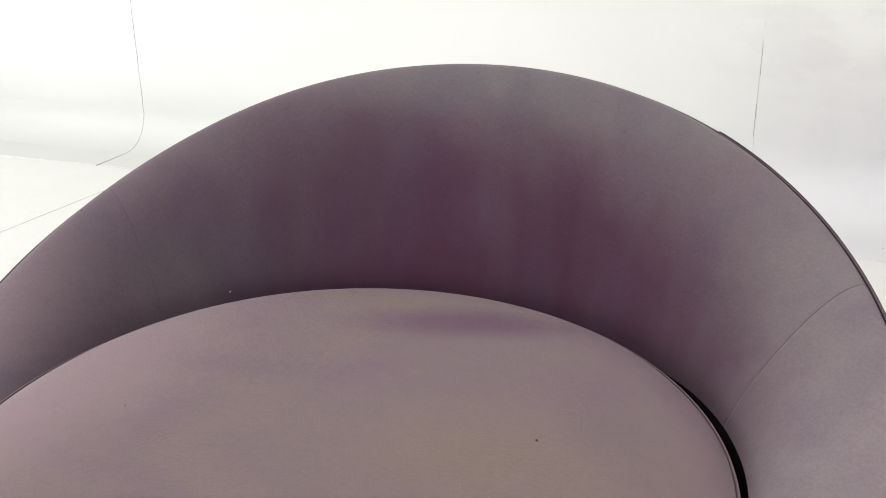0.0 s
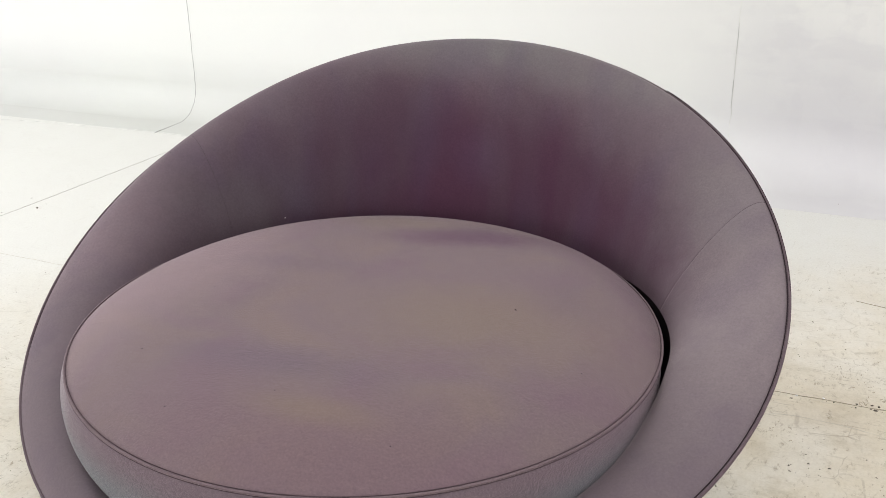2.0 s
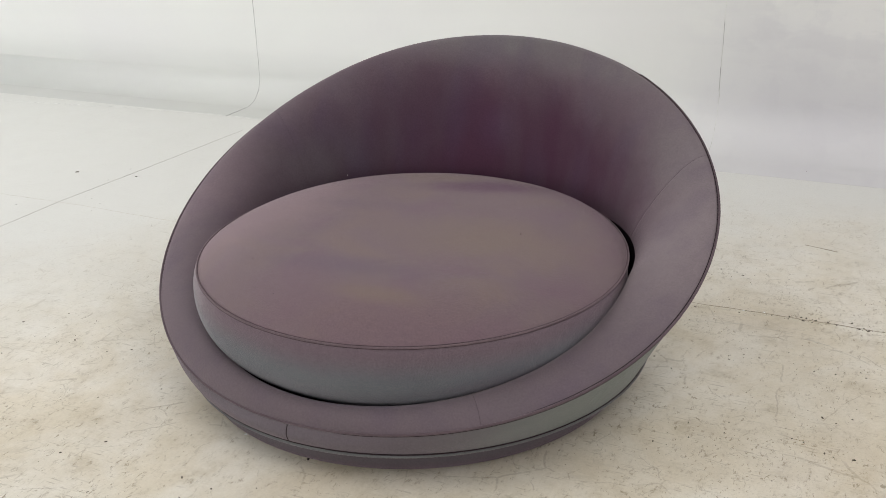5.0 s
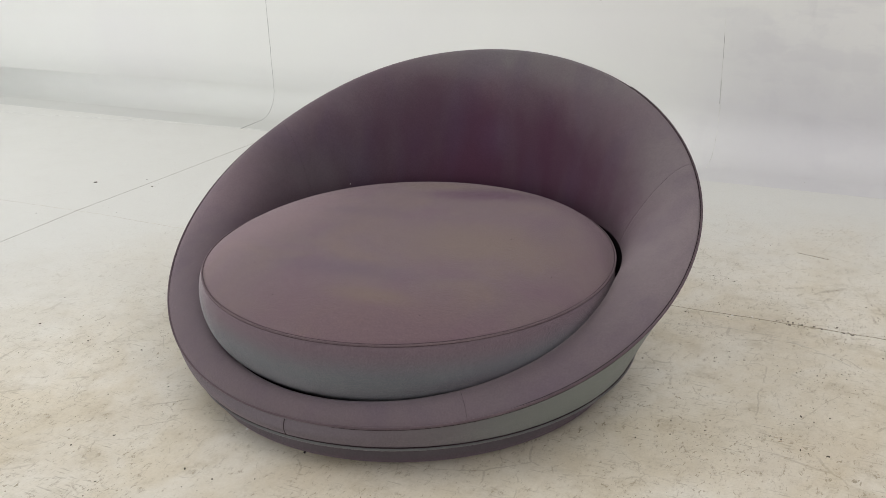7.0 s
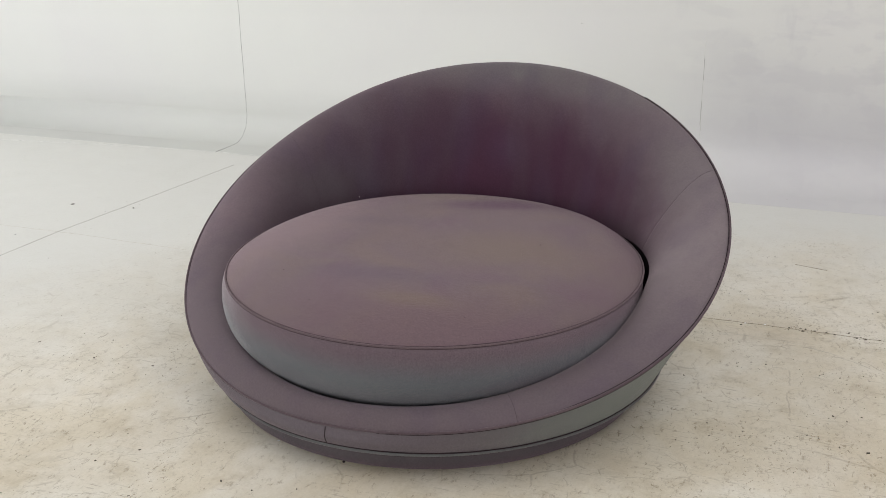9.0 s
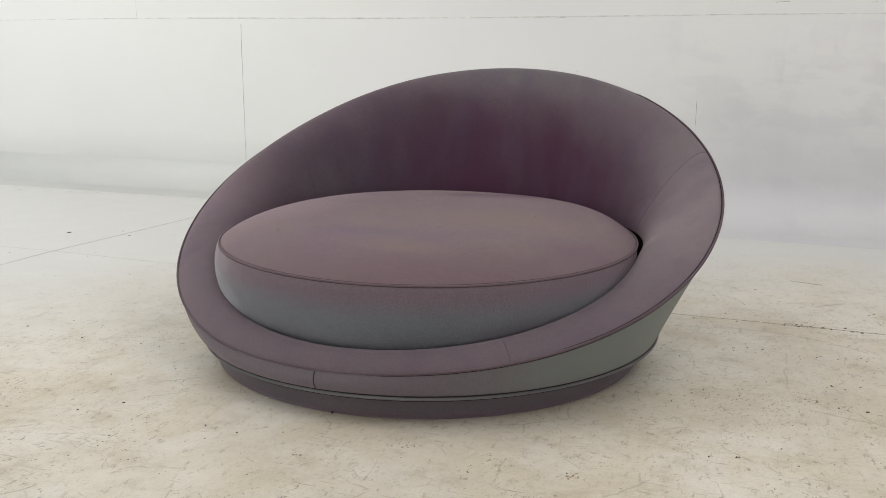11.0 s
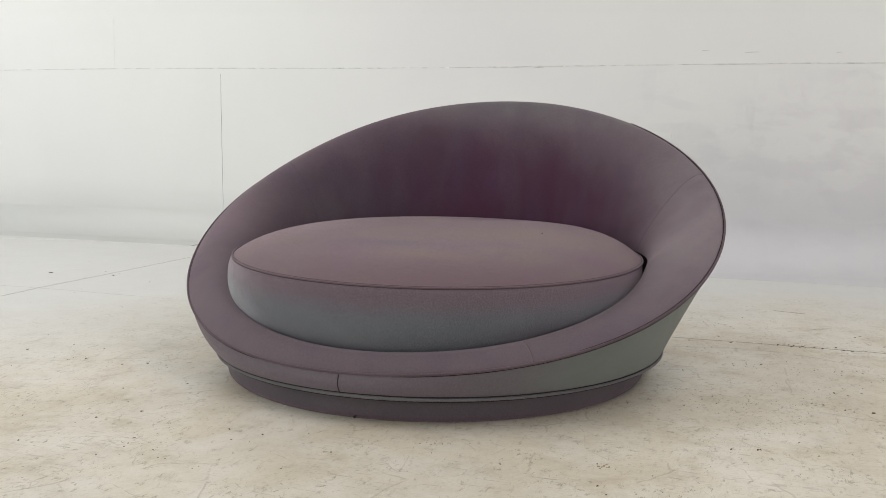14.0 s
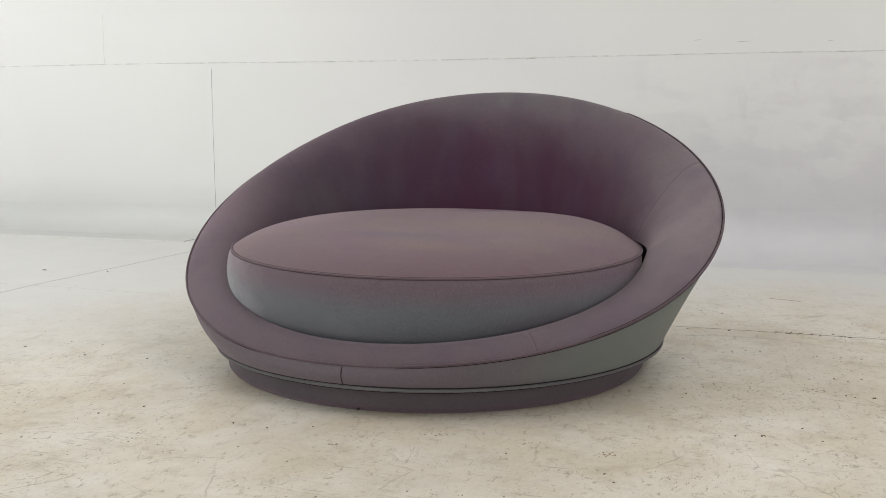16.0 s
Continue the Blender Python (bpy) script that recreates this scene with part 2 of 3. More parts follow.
    l.new(bump(n, l, noise_node(n, l, co, 1.6, 3), 0.25, 0.03, bump(n, l, noise_node(n, l, co, 130, 4), 0.12, 0.0015)), p.inputs["Normal"])
    return m


M_wall = wall_paint()
M_plain = paint("plain_grey_paint", (0.36, 0.36, 0.36), (0.33, 0.33, 0.33), 0.7, 0.6)


def floor_paint():
    """White floor paint, trodden beige, with scuffs, scratches, grit and a cleaner strip by the wall."""
    m, n, l, p = material("worn_white_floor_paint")
    co = n.new("ShaderNodeTexCoord").outputs["Object"]
    big = noise_node(n, l, co, 1.3, 6, 0.6, 0.5)
    colour = ramp(n, l, big, [(0.3, (0.70, 0.66, 0.585)), (0.5, (0.645, 0.60, 0.515)), (0.7, (0.575, 0.52, 0.43))])
    mid = noise_node(n, l, co, 6, 10, 0.72, 0.15)
    colour = mix(n, l, "MULTIPLY", 0.8, colour, ramp(n, l, mid, [(0.34, (0.80, 0.77, 0.71)), (0.46, (0.975, 0.97, 0.96)), (0.7, (1.06, 1.06, 1.06))]))
    colour = mix(n, l, "MULTIPLY", 1.0, colour, ramp(n, l, noise_node(n, l, co, 3.6, 8, 0.62, 0.6), [(0.38, (1.03, 1.05, 1.09)), (0.62, (0.95, 0.93, 0.885))]))
    fleck = noise_node(n, l, rotated(n, l, co, 5, (1.2, 0.6, 1)), 36, 9, 0.8, 0.1)
    colour = mix(n, l, "MULTIPLY", 0.66, colour, ramp(n, l, fleck, [(0.35, (0.36, 0.30, 0.22)), (0.44, (0.94, 0.93, 0.90)), (0.7, (1.04, 1.04, 1.04))]))
    sep = n.new("ShaderNodeSeparateXYZ")
    l.new(co, sep.inputs[0])
    clean = span(n, l, value(n, l, "MULTIPLY_ADD", noise_node(n, l, co, 2.4, 5, 0.6), 1.2, sep.outputs[1]), 1.2, 2.5)
    west = span(n, l, value(n, l, "MULTIPLY_ADD", sep.outputs[0], -1.0, value(n, l, "MULTIPLY_ADD", noise_node(n, l, co, 2.0, 4, 0.6), 0.8, value(n, l, "MULTIPLY", sep.outputs[1], 0.6))), 0.7, 2.6)
    clean = value(n, l, "MAXIMUM", clean, west)
    colour = mix(n, l, "MIX", clean, colour, (0.635, 0.635, 0.612))
    dirty = value(n, l, "SUBTRACT", 1.0, value(n, l, "MULTIPLY", clean, 0.85))
    # scratches run mostly along the room, some across
    for turn, scale, lo, hi, where in ((4, (14, 120, 1), 0.675, 0.70, 1.7), (-32, (12, 150, 1), 0.635, 0.67, 2.1), (52, (12, 150, 1), 0.645, 0.68, 2.5), (17, (9, 110, 1), 0.665, 0.695, 1.4), (-75, (12, 150, 1), 0.645, 0.68, 2.9), (-52, (10, 110, 1), 0.64, 0.68, 2.6)):
        streak = span(n, l, noise_node(n, l, rotated(n, l, co, turn, scale), 1.0, 3, 0.55), lo, hi)
        there = span(n, l, noise_node(n, l, co, where, 3, 0.6, 0.3), 0.46, 0.60)
        f = value(n, l, "MULTIPLY", value(n, l, "MULTIPLY", streak, there), value(n, l, "MULTIPLY", dirty, 0.40))
        colour = mix(n, l, "MIX", f, colour, (0.24, 0.20, 0.145))
    # worn flecks in loose clusters, most of them drawn out along the room
    for turn, scale, size, lo, hi, where, amount in ((12, (1.2, 0.6, 1), 50, 0.60, 0.64, 2.3, 0.8), (-28, (1.2, 0.6, 1), 90, 0.585, 0.625, 3.1, 0.75), (24, (1.2, 0.6, 1), 30, 0.64, 0.67, 1.9, 0.8)):
        mark = span(n, l, noise_node(n, l, rotated(n, l, co, turn, scale), size, 6, 0.68, 0.5), lo, hi)
        there = span(n, l, noise_node(n, l, co, where, 5, 0.65, 0.4), 0.49, 0.62)
        f = value(n, l, "MULTIPLY", value(n, l, "MULTIPLY", mark, there), value(n, l, "MULTIPLY", dirty, amount))
        colour = mix(n, l, "MIX", f, colour, (0.25, 0.205, 0.14))
    # trodden smears, a hand long, in several directions
    for turn, scale, lo, hi, amount in ((6, (6, 11, 1), 0.57, 0.70, 0.20), (-35, (7, 14, 1), 0.58, 0.70, 0.20), (48, (6, 13, 1), 0.60, 0.70, 0.18)):
        smear = span(n, l, noise_node(n, l, rotated(n, l, co, turn, scale), 1.0, 6, 0.72, 0.5), lo, hi)
        colour = mix(n, l, "MIX", value(n, l, "MULTIPLY", smear, value(n, l, "MULTIPLY", dirty, amount)), colour, (0.36, 0.32, 0.245))
    # hairline cracks in the paint
    warp = n.new("ShaderNodeVectorMath")
    warp.operation = "MULTIPLY_ADD"
    tex = n.new("ShaderNodeTexNoise")
    tex.inputs["Scale"].default_value, tex.inputs["Detail"].default_value = 9, 5
    l.new(co, tex.inputs["Vector"])
    l.new(tex.outputs["Color"], warp.inputs[0])
    warp.inputs[1].default_value = (0.05, 0.05, 0)
    l.new(co, warp.inputs[2])
    for size, width, lo, hi in ((3.2, 0.010, 0.50, 0.58), (7.5, 0.014, 0.50, 0.60)):
        v = n.new("ShaderNodeTexVoronoi")
        v.feature, v.inputs["Scale"].default_value = "DISTANCE_TO_EDGE", size
        l.new(warp.outputs[0], v.inputs["Vector"])
        line = value(n, l, "SUBTRACT", 1.0, span(n, l, v.outputs["Distance"], width * 0.4, width))
        there = span(n, l, noise_node(n, l, co, size * 1.7, 5, 0.7), lo, hi)
        f = value(n, l, "MULTIPLY", value(n, l, "MULTIPLY", line, there), value(n, l, "MULTIPLY", dirty, 0.36))
        colour = mix(n, l, "MIX", f, colour, (0.27, 0.225, 0.16))
    # grit ground into the paint
    for size, keep, shade in ((26, 0.07, (0.17, 0.14, 0.105)), (60, 0.10, (0.22, 0.18, 0.13)), (115, 0.14, (0.32, 0.27, 0.19))):
        v = n.new("ShaderNodeTexVoronoi")
        v.inputs["Scale"].default_value = size
        l.new(rotated(n, l, co, size, (1.1, 0.7, 1)), v.inputs["Vector"])
        cell = n.new("ShaderNodeSeparateColor")
        l.new(v.outputs["Color"], cell.inputs[0])
        dot = value(n, l, "LESS_THAN", value(n, l, "MULTIPLY_ADD", noise_node(n, l, co, 220, 2), 0.12, v.outputs["Distance"]), value(n, l, "MULTIPLY_ADD", cell.outputs[1], keep * 1.2, 0.075))
        pick = value(n, l, "GREATER_THAN", value(n, l, "MULTIPLY", cell.outputs[0], noise_node(n, l, co, 3.5, 4, 0.7)), 0.50 if size < 50 else 0.46)
        colour = mix(n, l, "MIX", value(n, l, "MULTIPLY", value(n, l, "MULTIPLY", dot, pick), value(n, l, "MULTIPLY", dirty, 0.85)), colour, shade)
    grain = noise_node(n, l, co, 160, 4, 0.7)
    colour = mix(n, l, "MULTIPLY", 0.5, colour, ramp(n, l, grain, [(0.3, (0.86, 0.85, 0.83)), (0.7, (1.08, 1.08, 1.08))]))
    l.new(colour, p.inputs["Base Color"])
    l.new(ramp(n, l, mid, [(0.3, (0.52,) * 3), (0.7, (0.36,) * 3)]), p.inputs["Roughness"])
    p.inputs["Specular IOR Level"].default_value = 0.4
    l.new(bump(n, l, grain, 0.2, 0.001, bump(n, l, mid, 0.2, 0.006)), p.inputs["Normal"])
    return m


M_floor = floor_paint()


def plain(name, colour, rough):
    m, n, l, p = material(name)
    co = n.new("ShaderNodeTexCoord").outputs["Object"]
    dark, pale = tuple(c * 0.7 for c in colour), tuple(min(c * 1.35, 1) for c in colour)
    l.new(ramp(n, l, noise_node(n, l, co, 24, 4, 0.7), [(0.3, dark), (0.7, pale)]), p.inputs["Base Color"])
    p.inputs["Roughness"].default_value = rough
    return m


M_joint = plain("dirt_in_the_floor_joint", (0.24, 0.22, 0.19), 0.9)
M_crack = plain("dark_paint_crack", (0.26, 0.26, 0.25), 0.9)
M_tape = plain("filled_board_joint", (0.56, 0.565, 0.53), 0.8)
M_grit = plain("dark_grit", (0.085, 0.070, 0.054), 0.8)
M_rust = plain("brown_scuff", (0.34, 0.275, 0.19), 0.9)
M_faint = plain("faint_joint_line", (0.52, 0.49, 0.43), 0.9)
M_scratch = plain("pale_scratch", (0.28, 0.245, 0.185), 0.9)
M_scuff = plain("grey_wall_scuff", (0.40, 0.39, 0.38), 0.9)
M_bead = plain("old_white_bead", (0.62, 0.62, 0.60), 0.6)
M_chip = plain("white_paint_chip", (0.78, 0.78, 0.76), 0.6)


# ---- mesh helpers ----
def part(name, bm, mat, parent=None, label="", smooth=True):
    me = bpy.data.meshes.new(name)
    bmesh.ops.recalc_face_normals(bm, faces=bm.faces)
    bm.to_mesh(me)
    bm.free()
    me.materials.append(mat)
    if smooth:
        me.polygons.foreach_set("use_smooth", [True] * len(me.polygons))
    ob = new(name, me)
    ob.parent = parent
    return tagged(ob, label)


def loft(rows, closed=True, cap_first=False, cap_last=False, wrap_rows=False):
    """A bmesh skin over rows of points, all of one length."""
    bm = bmesh.new()
    vs = [[bm.verts.new(p) for p in row] for row in rows]
    k = len(rows[0])
    rng = range(len(rows)) if wrap_rows else range(len(rows) - 1)
    for i in rng:
        a, b = vs[i], vs[(i + 1) % len(vs)]
        for j in range(k if closed else k - 1):
            bm.faces.new((a[j], a[(j + 1) % k], b[(j + 1) % k], b[j]))
    if cap_first:
        bm.faces.new(vs[0])
    if cap_last:
        bm.faces.new(vs[-1])
    return bm


def box(bm, x0, x1, y0, y1, z0, z1):
    r = bmesh.ops.create_cube(bm, size=1)
    bmesh.ops.transform(bm, matrix=Matrix.Translation(((x0 + x1) / 2, (y0 + y1) / 2, (z0 + z1) / 2)) @ Matrix.Diagonal((x1 - x0, y1 - y0, z1 - z0, 1)), verts=r["verts"])


def block(name, x0, x1, y0, y1, z0, z1, mat, label, category):
    bm = bmesh.new()
    box(bm, x0, x1, y0, y1, z0, z1)
    return tagged(part(name, bm, mat, None, smooth=False), label, category, kind="structure")


# ---- the room: a white studio with a coved back wall ----
WALL_Y, LEFT, RIGHT, NEAR, TOP = 2.387, -5.4, 4.4, -6.0, 4.0
block("floor", LEFT - 0.2, RIGHT + 0.2, NEAR - 0.2, WALL_Y + 0.2, -0.2, 0, M_floor, "worn white painted concrete studio floor", "floor")


def cove(x):
    """The radius of the bend between wall and floor, tighter to the west."""
    return 0.15 + 0.075 * min(max((x + 2.1) / 2.5, 0), 1)


def wall_profile(x):
    r = cove(x)
    out = [(WALL_Y + 0.2, TOP), (WALL_Y, TOP), (WALL_Y, 0.968), (WALL_Y, r + 0.1)]
    for k in range(17):
        a = math.pi / 2 * k / 16
        out.append((WALL_Y - r + r * math.cos(a), 0.002 + r - r * math.sin(a)))
    return out + [(WALL_Y - r - 0.18, 0.0006), (WALL_Y - r - 0.18, -0.1), (WALL_Y + 0.2, -0.1)]


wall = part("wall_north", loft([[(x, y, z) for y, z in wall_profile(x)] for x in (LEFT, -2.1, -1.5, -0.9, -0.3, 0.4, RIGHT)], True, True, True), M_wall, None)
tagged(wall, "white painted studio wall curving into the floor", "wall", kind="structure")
wall.data.polygons.foreach_set("use_smooth", [4 <= k % 24 <= 19 for k in range(len(wall.data.polygons))])
# Unseen walls and ceiling that close the room, grey to limit bounced light.
block("wall_west", LEFT - 0.2, LEFT, NEAR - 0.2, WALL_Y, 0, TOP, M_plain, "unseen plain grey side wall", "wall")
block("wall_east", RIGHT, RIGHT + 0.2, NEAR - 0.2, WALL_Y, 0, TOP, M_plain, "unseen plain grey side wall", "wall")
block("wall_south", LEFT, RIGHT, NEAR - 0.2, NEAR, 0, TOP, M_plain, "unseen plain grey end wall", "wall")
block("ceiling", LEFT - 0.2, RIGHT + 0.2, NEAR - 0.2, WALL_Y + 0.2, TOP, TOP + 0.2, M_plain, "unseen plain grey ceiling", "ceiling")

# ---- the round lounge chair ----
SEAM_L, SEAM_R, SEAM_F, CUT = radians(66.3), radians(-60), radians(220.6), radians(181.1)


def series(c, a):
    return sum(v * math.cos(k * a) for k, v in enumerate(c))


def swell(a, middle, width):
    """A smooth hump round the chair, one at the middle angle (degrees)."""
    d = (math.degrees(a) - middle + 180) % 360 - 180
    return math.exp(-(d / width) ** 2)


def front(a): return (1 - math.cos(a)) / 2
def rim_r(a): return series((0.7326, 0.0487, -0.045, -0.0065), a) - 0.009 * swell(a, 97, 32) - 0.006 * swell(a, 305, 35)
def rim_z(a): return series((0.4046, 0.3328, 0.0311, -0.0092), a) + 0.0147 * math.sin(a) + 0.0063 * math.sin(2 * a) - 0.0039 * math.sin(3 * a) + 0.0065 * front(a) ** 2
def low_r(a): return series((0.6335, -0.0065, 0.0062), a)
def cush_r(a): return series((0.5774, -0.0259, 0.0052), a) - 0.004 * swell(a, 305, 30)
def cush_z(a): return 0.3272 + 0.0041 * math.cos(a) + 0.0063 * math.sin(a)
def meet_z(a): return min(0.172 + 0.155 * (1 - math.cos(a - radians(187))), 0.322) - 0.015 * swell(a, 80, 34)


LOW_Z = 0.0673


def ring_point(a, r, z):
    return (-r * math.sin(a), r * math.cos(a), z)


def angles(n, seams=()):
    """Even steps round the chair, with extra ones beside each seam."""
    out = [2 * math.pi * k / n for k in range(n)]
    for s in seams:
        out += [(s + d) % (2 * math.pi) for d in (-0.016, -0.010, -0.006, -0.003, 0, 0.003, 0.006, 0.010, 0.016)]
    return sorted(set(out))


def bezier(p, t):
    u = 1 - t
    return [u * u * u * a + 3 * u * u * t * b + 3 * u * t * t * c + t * t * t * d for a, b, c, d in zip(*p)]


def slot(a):
    """How far the gap beside the cushion opens; widest to the east."""
    d = (math.degrees(a) - 288 + 180) % 360 - 180
    return math.exp(-(d / (38 if d < 0 else 46)) ** 2) + 0.5 * swell(a, 85, 34)


def tucked(a):
    """One where the padding rolls over and hides the rim piping from inside."""
    return swell(a, 42, 48) ** 0.6


def lip_profile(a):
    r, z = rim_r(a), rim_z(a)
    gap, wf, wb, side = slot(a), front(a) ** 2, (1 + math.cos(a)) / 2, math.sin(a) ** 2
    ri, zm = cush_r(a) + 0.009 - 0.006 * wb - 0.0355 * wf, meet_z(a)
    over, lift = tucked(a), swell(a, 40, 28)
    p0 = (r - 0.003 * over, z - 0.009 * over)
    p1 = (r - 0.045 * wb - 0.014 * side + 0.012 * over, z + 0.055 - 0.01 * wb - 0.030 * side - 0.014 * wf + 0.014 * over + 0.040 * lift)
    p2 = (ri + 0.002 + 0.055 * wb * wb * (1 - 0.5 * gap) + 0.040 * gap + 0.016 * wf, zm + 0.045 - 0.011 * wb - 0.006 * gap - 0.021 * wf + (0.58 - 0.30 * gap) * max(z - zm, 0))
    p3 = (ri + 0.014 * gap + 0.003 * wb + 0.005 * wb * wb - 0.010 * wf + 0.003 * swell(a, 315, 24), zm - 0.035 + 0.032 * gap - 0.008 * wf + 0.006 * swell(a, 320, 22))
    return p0, p1, p2, p3


def seam_dip(a, seams, depth=0.0007, width=0.004):
    d = 0.0
    for s in seams:
        e = (a - s + math.pi) % (2 * math.pi) - math.pi
        d = max(d, depth * math.exp(-(e / width) ** 2))
    return d


def tube(name, path, radius, mat, parent, label="", closed=True, sides=8):
    """A round cord along a path of points."""
    pts = [Vector(p) for p in path]
    rows = []
    for i, p in enumerate(pts):
        q0 = pts[i - 1] if closed or i else p
        q1 = pts[(i + 1) % len(pts)] if closed or i + 1 < len(pts) else p
        along = (q1 - q0).normalized()
        side = along.cross(Vector((0, 0, 1))).normalized()
        up = side.cross(along)
        rows.append([p + radius * (math.cos(b) * side + math.sin(b) * up) for b in [2 * math.pi * k / sides for k in range(sides)]])
    return part(name, loft(rows, True, not closed, not closed, wrap_rows=closed), mat, parent, label)


chair = tagged(new("round_lounge_chair"), "round mauve microfibre lounge chair with sloping tub back", "chair")
chair.matrix_world = pose(0.0033, 0.0503, 0, 0, 0, -3.905)
A = angles(180)

# plinth
rows = []
for z, dr in ((0.0, -0.012), (0.005, -0.005), (0.011, -0.001), (0.016, 0.0), (0.04, 0.0), (0.075, 0.0)):
    rows.append([(-0.0065 - (0.591 + dr) * math.sin(a), -0.0265 + (0.585 + dr) * math.cos(a), z) for a in A])
part("plinth", loft(rows, True, True, True), M_plinth, chair, "dark mauve fabric-covered round plinth")

# outer shell
AS = angles(180, (CUT,))
rows = [[ring_point(a, low_r(a) - 0.05, LOW_Z + 0.004) for a in AS], [ring_point(a, low_r(a) - 0.006, LOW_Z) for a in AS]]
for k in range(13):
    t = k / 12
    row = []
    for a in AS:
        r = low_r(a) + (rim_r(a) - low_r(a)) * t + 0.012 * (1 - 1.1 * max(0, -math.sin(a))) * math.sin(math.pi * t) - seam_dip(a, (CUT,))
        row.append(ring_point(a, r - 0.004 * tucked(a) * t, LOW_Z + (rim_z(a) - 0.010 * tucked(a) - LOW_Z) * t))
    rows.append(row)
part("outer_shell", loft(rows), M_shell, chair, "grey-green faded outer fabric panel")

# inner upholstery, three panels that meet at sewn seams
seams = sorted(s % (2 * math.pi) for s in (SEAM_L, SEAM_R, SEAM_F))
AL = angles(180, seams)
NAMES = [("front_panel", "mauve padded front lip panel"), ("side_panel", "mauve padded side lip panel"), ("back_panel", "dark purple padded backrest panel")]


def lip_point(a, t):
    p = lip_profile(a)
    r, z = bezier(p, t)
    r2, z2 = bezier(p, min(t + 0.01, 1.0))
    r1, z1 = bezier(p, max(t - 0.01, 0.0))
    n = Vector((-(z2 - z1), r2 - r1)).normalized()
    d = seam_dip(a, seams)
    return ring_point(a, r + n.x * d, z + n.y * d)


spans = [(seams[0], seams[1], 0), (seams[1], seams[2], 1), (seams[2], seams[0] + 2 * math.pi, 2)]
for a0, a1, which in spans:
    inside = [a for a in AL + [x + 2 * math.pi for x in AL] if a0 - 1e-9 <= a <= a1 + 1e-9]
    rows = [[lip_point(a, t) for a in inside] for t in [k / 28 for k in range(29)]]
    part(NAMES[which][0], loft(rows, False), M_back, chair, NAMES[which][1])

# the padding rolls under beside the cushion into a deep well, darkened as shade
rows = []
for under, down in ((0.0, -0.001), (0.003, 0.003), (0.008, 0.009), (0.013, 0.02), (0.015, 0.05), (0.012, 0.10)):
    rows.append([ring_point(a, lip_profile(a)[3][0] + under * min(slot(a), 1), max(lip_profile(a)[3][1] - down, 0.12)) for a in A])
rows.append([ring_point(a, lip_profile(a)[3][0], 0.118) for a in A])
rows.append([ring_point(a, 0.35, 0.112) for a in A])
part("seat_well", loft(rows, True, False, True), M_well, chair, "well under the cushion, coloured dark as shade in the gap")

for s, t0, t1 in ((SEAM_L, 0.03, 0.86), (SEAM_R, 0.03, 0.74), (SEAM_F, 0.02, 0.8)):
    tube("seam_thread", [lip_point(s, t0 + (t1 - t0) * k / 40) for k in range(41)], 0.0004, M_seam, chair, "fine sewn seam", False, 6)
tube("seam_thread", [ring_point(CUT + 0.008 * (1 - t), low_r(CUT) + (rim_r(CUT) - low_r(CUT)) * t + 0.012 * math.sin(math.pi * t) - 0.001, LOW_Z + (rim_z(CUT) - LOW_Z) * t) for t in [0.08 + 0.84 * k / 12 for k in range(13)]], 0.0017, M_thread_shadow, chair, "dark open seam at the front", False, 6)
# Dark cords for the shadow lines in the grooves beside the piping.
tube("piping_shadow", [ring_point(a, rim_r(a) - 0.0034 - 0.003 * tucked(a), rim_z(a) + 0.0030 - 0.010 * tucked(a)) for a in A], 0.0010, M_thread_shadow, chair, "dark shadow line inside the rim piping")
tube("piping_shadow", [ring_point(a, rim_r(a) + 0.0006 - 0.003 * tucked(a), rim_z(a) - 0.0036 - 0.010 * tucked(a)) for a in A], 0.0010, M_thread_shadow, chair, "dark shadow line under the rim piping")
tube("piping_shadow", [ring_point(a, low_r(a) + (rim_r(a) - low_r(a) + 0.036) * 0.0070 / (rim_z(a) - LOW_Z), LOW_Z + 0.0070) for a in A], 0.0014, M_thread_shadow, chair, "dark shadow line above the lower piping")
tube("piping_shadow", [ring_point(a, low_r(a) - 0.001, LOW_Z - 0.0044) for a in A], 0.0020, M_thread_shadow, chair, "dark shadow line under the lower piping")
tube("rim_piping", [ring_point(a, rim_r(a) + 0.0006 - 0.003 * tucked(a), rim_z(a) + 0.0006 - 0.010 * tucked(a)) for a in A], 0.0031, M_rim_welt, chair, "mauve fabric piping round the rim")
tube("lower_piping", [ring_point(a, low_r(a) + 0.0025, LOW_Z + 0.001) for a in A], 0.0044, M_low_welt, chair, "grey piping along the bottom of the shell")

# seat cushion
cushion = tagged(new("seat_cushion"), "round mauve loose seat cushion with piped edge", "cushion")
cushion.matrix_world = chair.matrix_world
DOME, BOTTOM = 0.0640, 0.14


def cushion_top(a, f):
    return ring_point(a, cush_r(a) * f, cush_z(a) * f * f + 0.3272 * (1 - f * f) + DOME * (1 - f ** 6.5) + (0.018 * swell(a, 312, 32) + 0.004 * swell(a, 62, 30)) * f ** 3 * (1 - f ** 9))


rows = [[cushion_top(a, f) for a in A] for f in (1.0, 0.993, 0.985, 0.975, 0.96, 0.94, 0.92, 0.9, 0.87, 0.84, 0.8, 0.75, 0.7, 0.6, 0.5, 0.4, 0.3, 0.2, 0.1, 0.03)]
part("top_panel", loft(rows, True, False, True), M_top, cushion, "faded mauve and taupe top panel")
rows = []
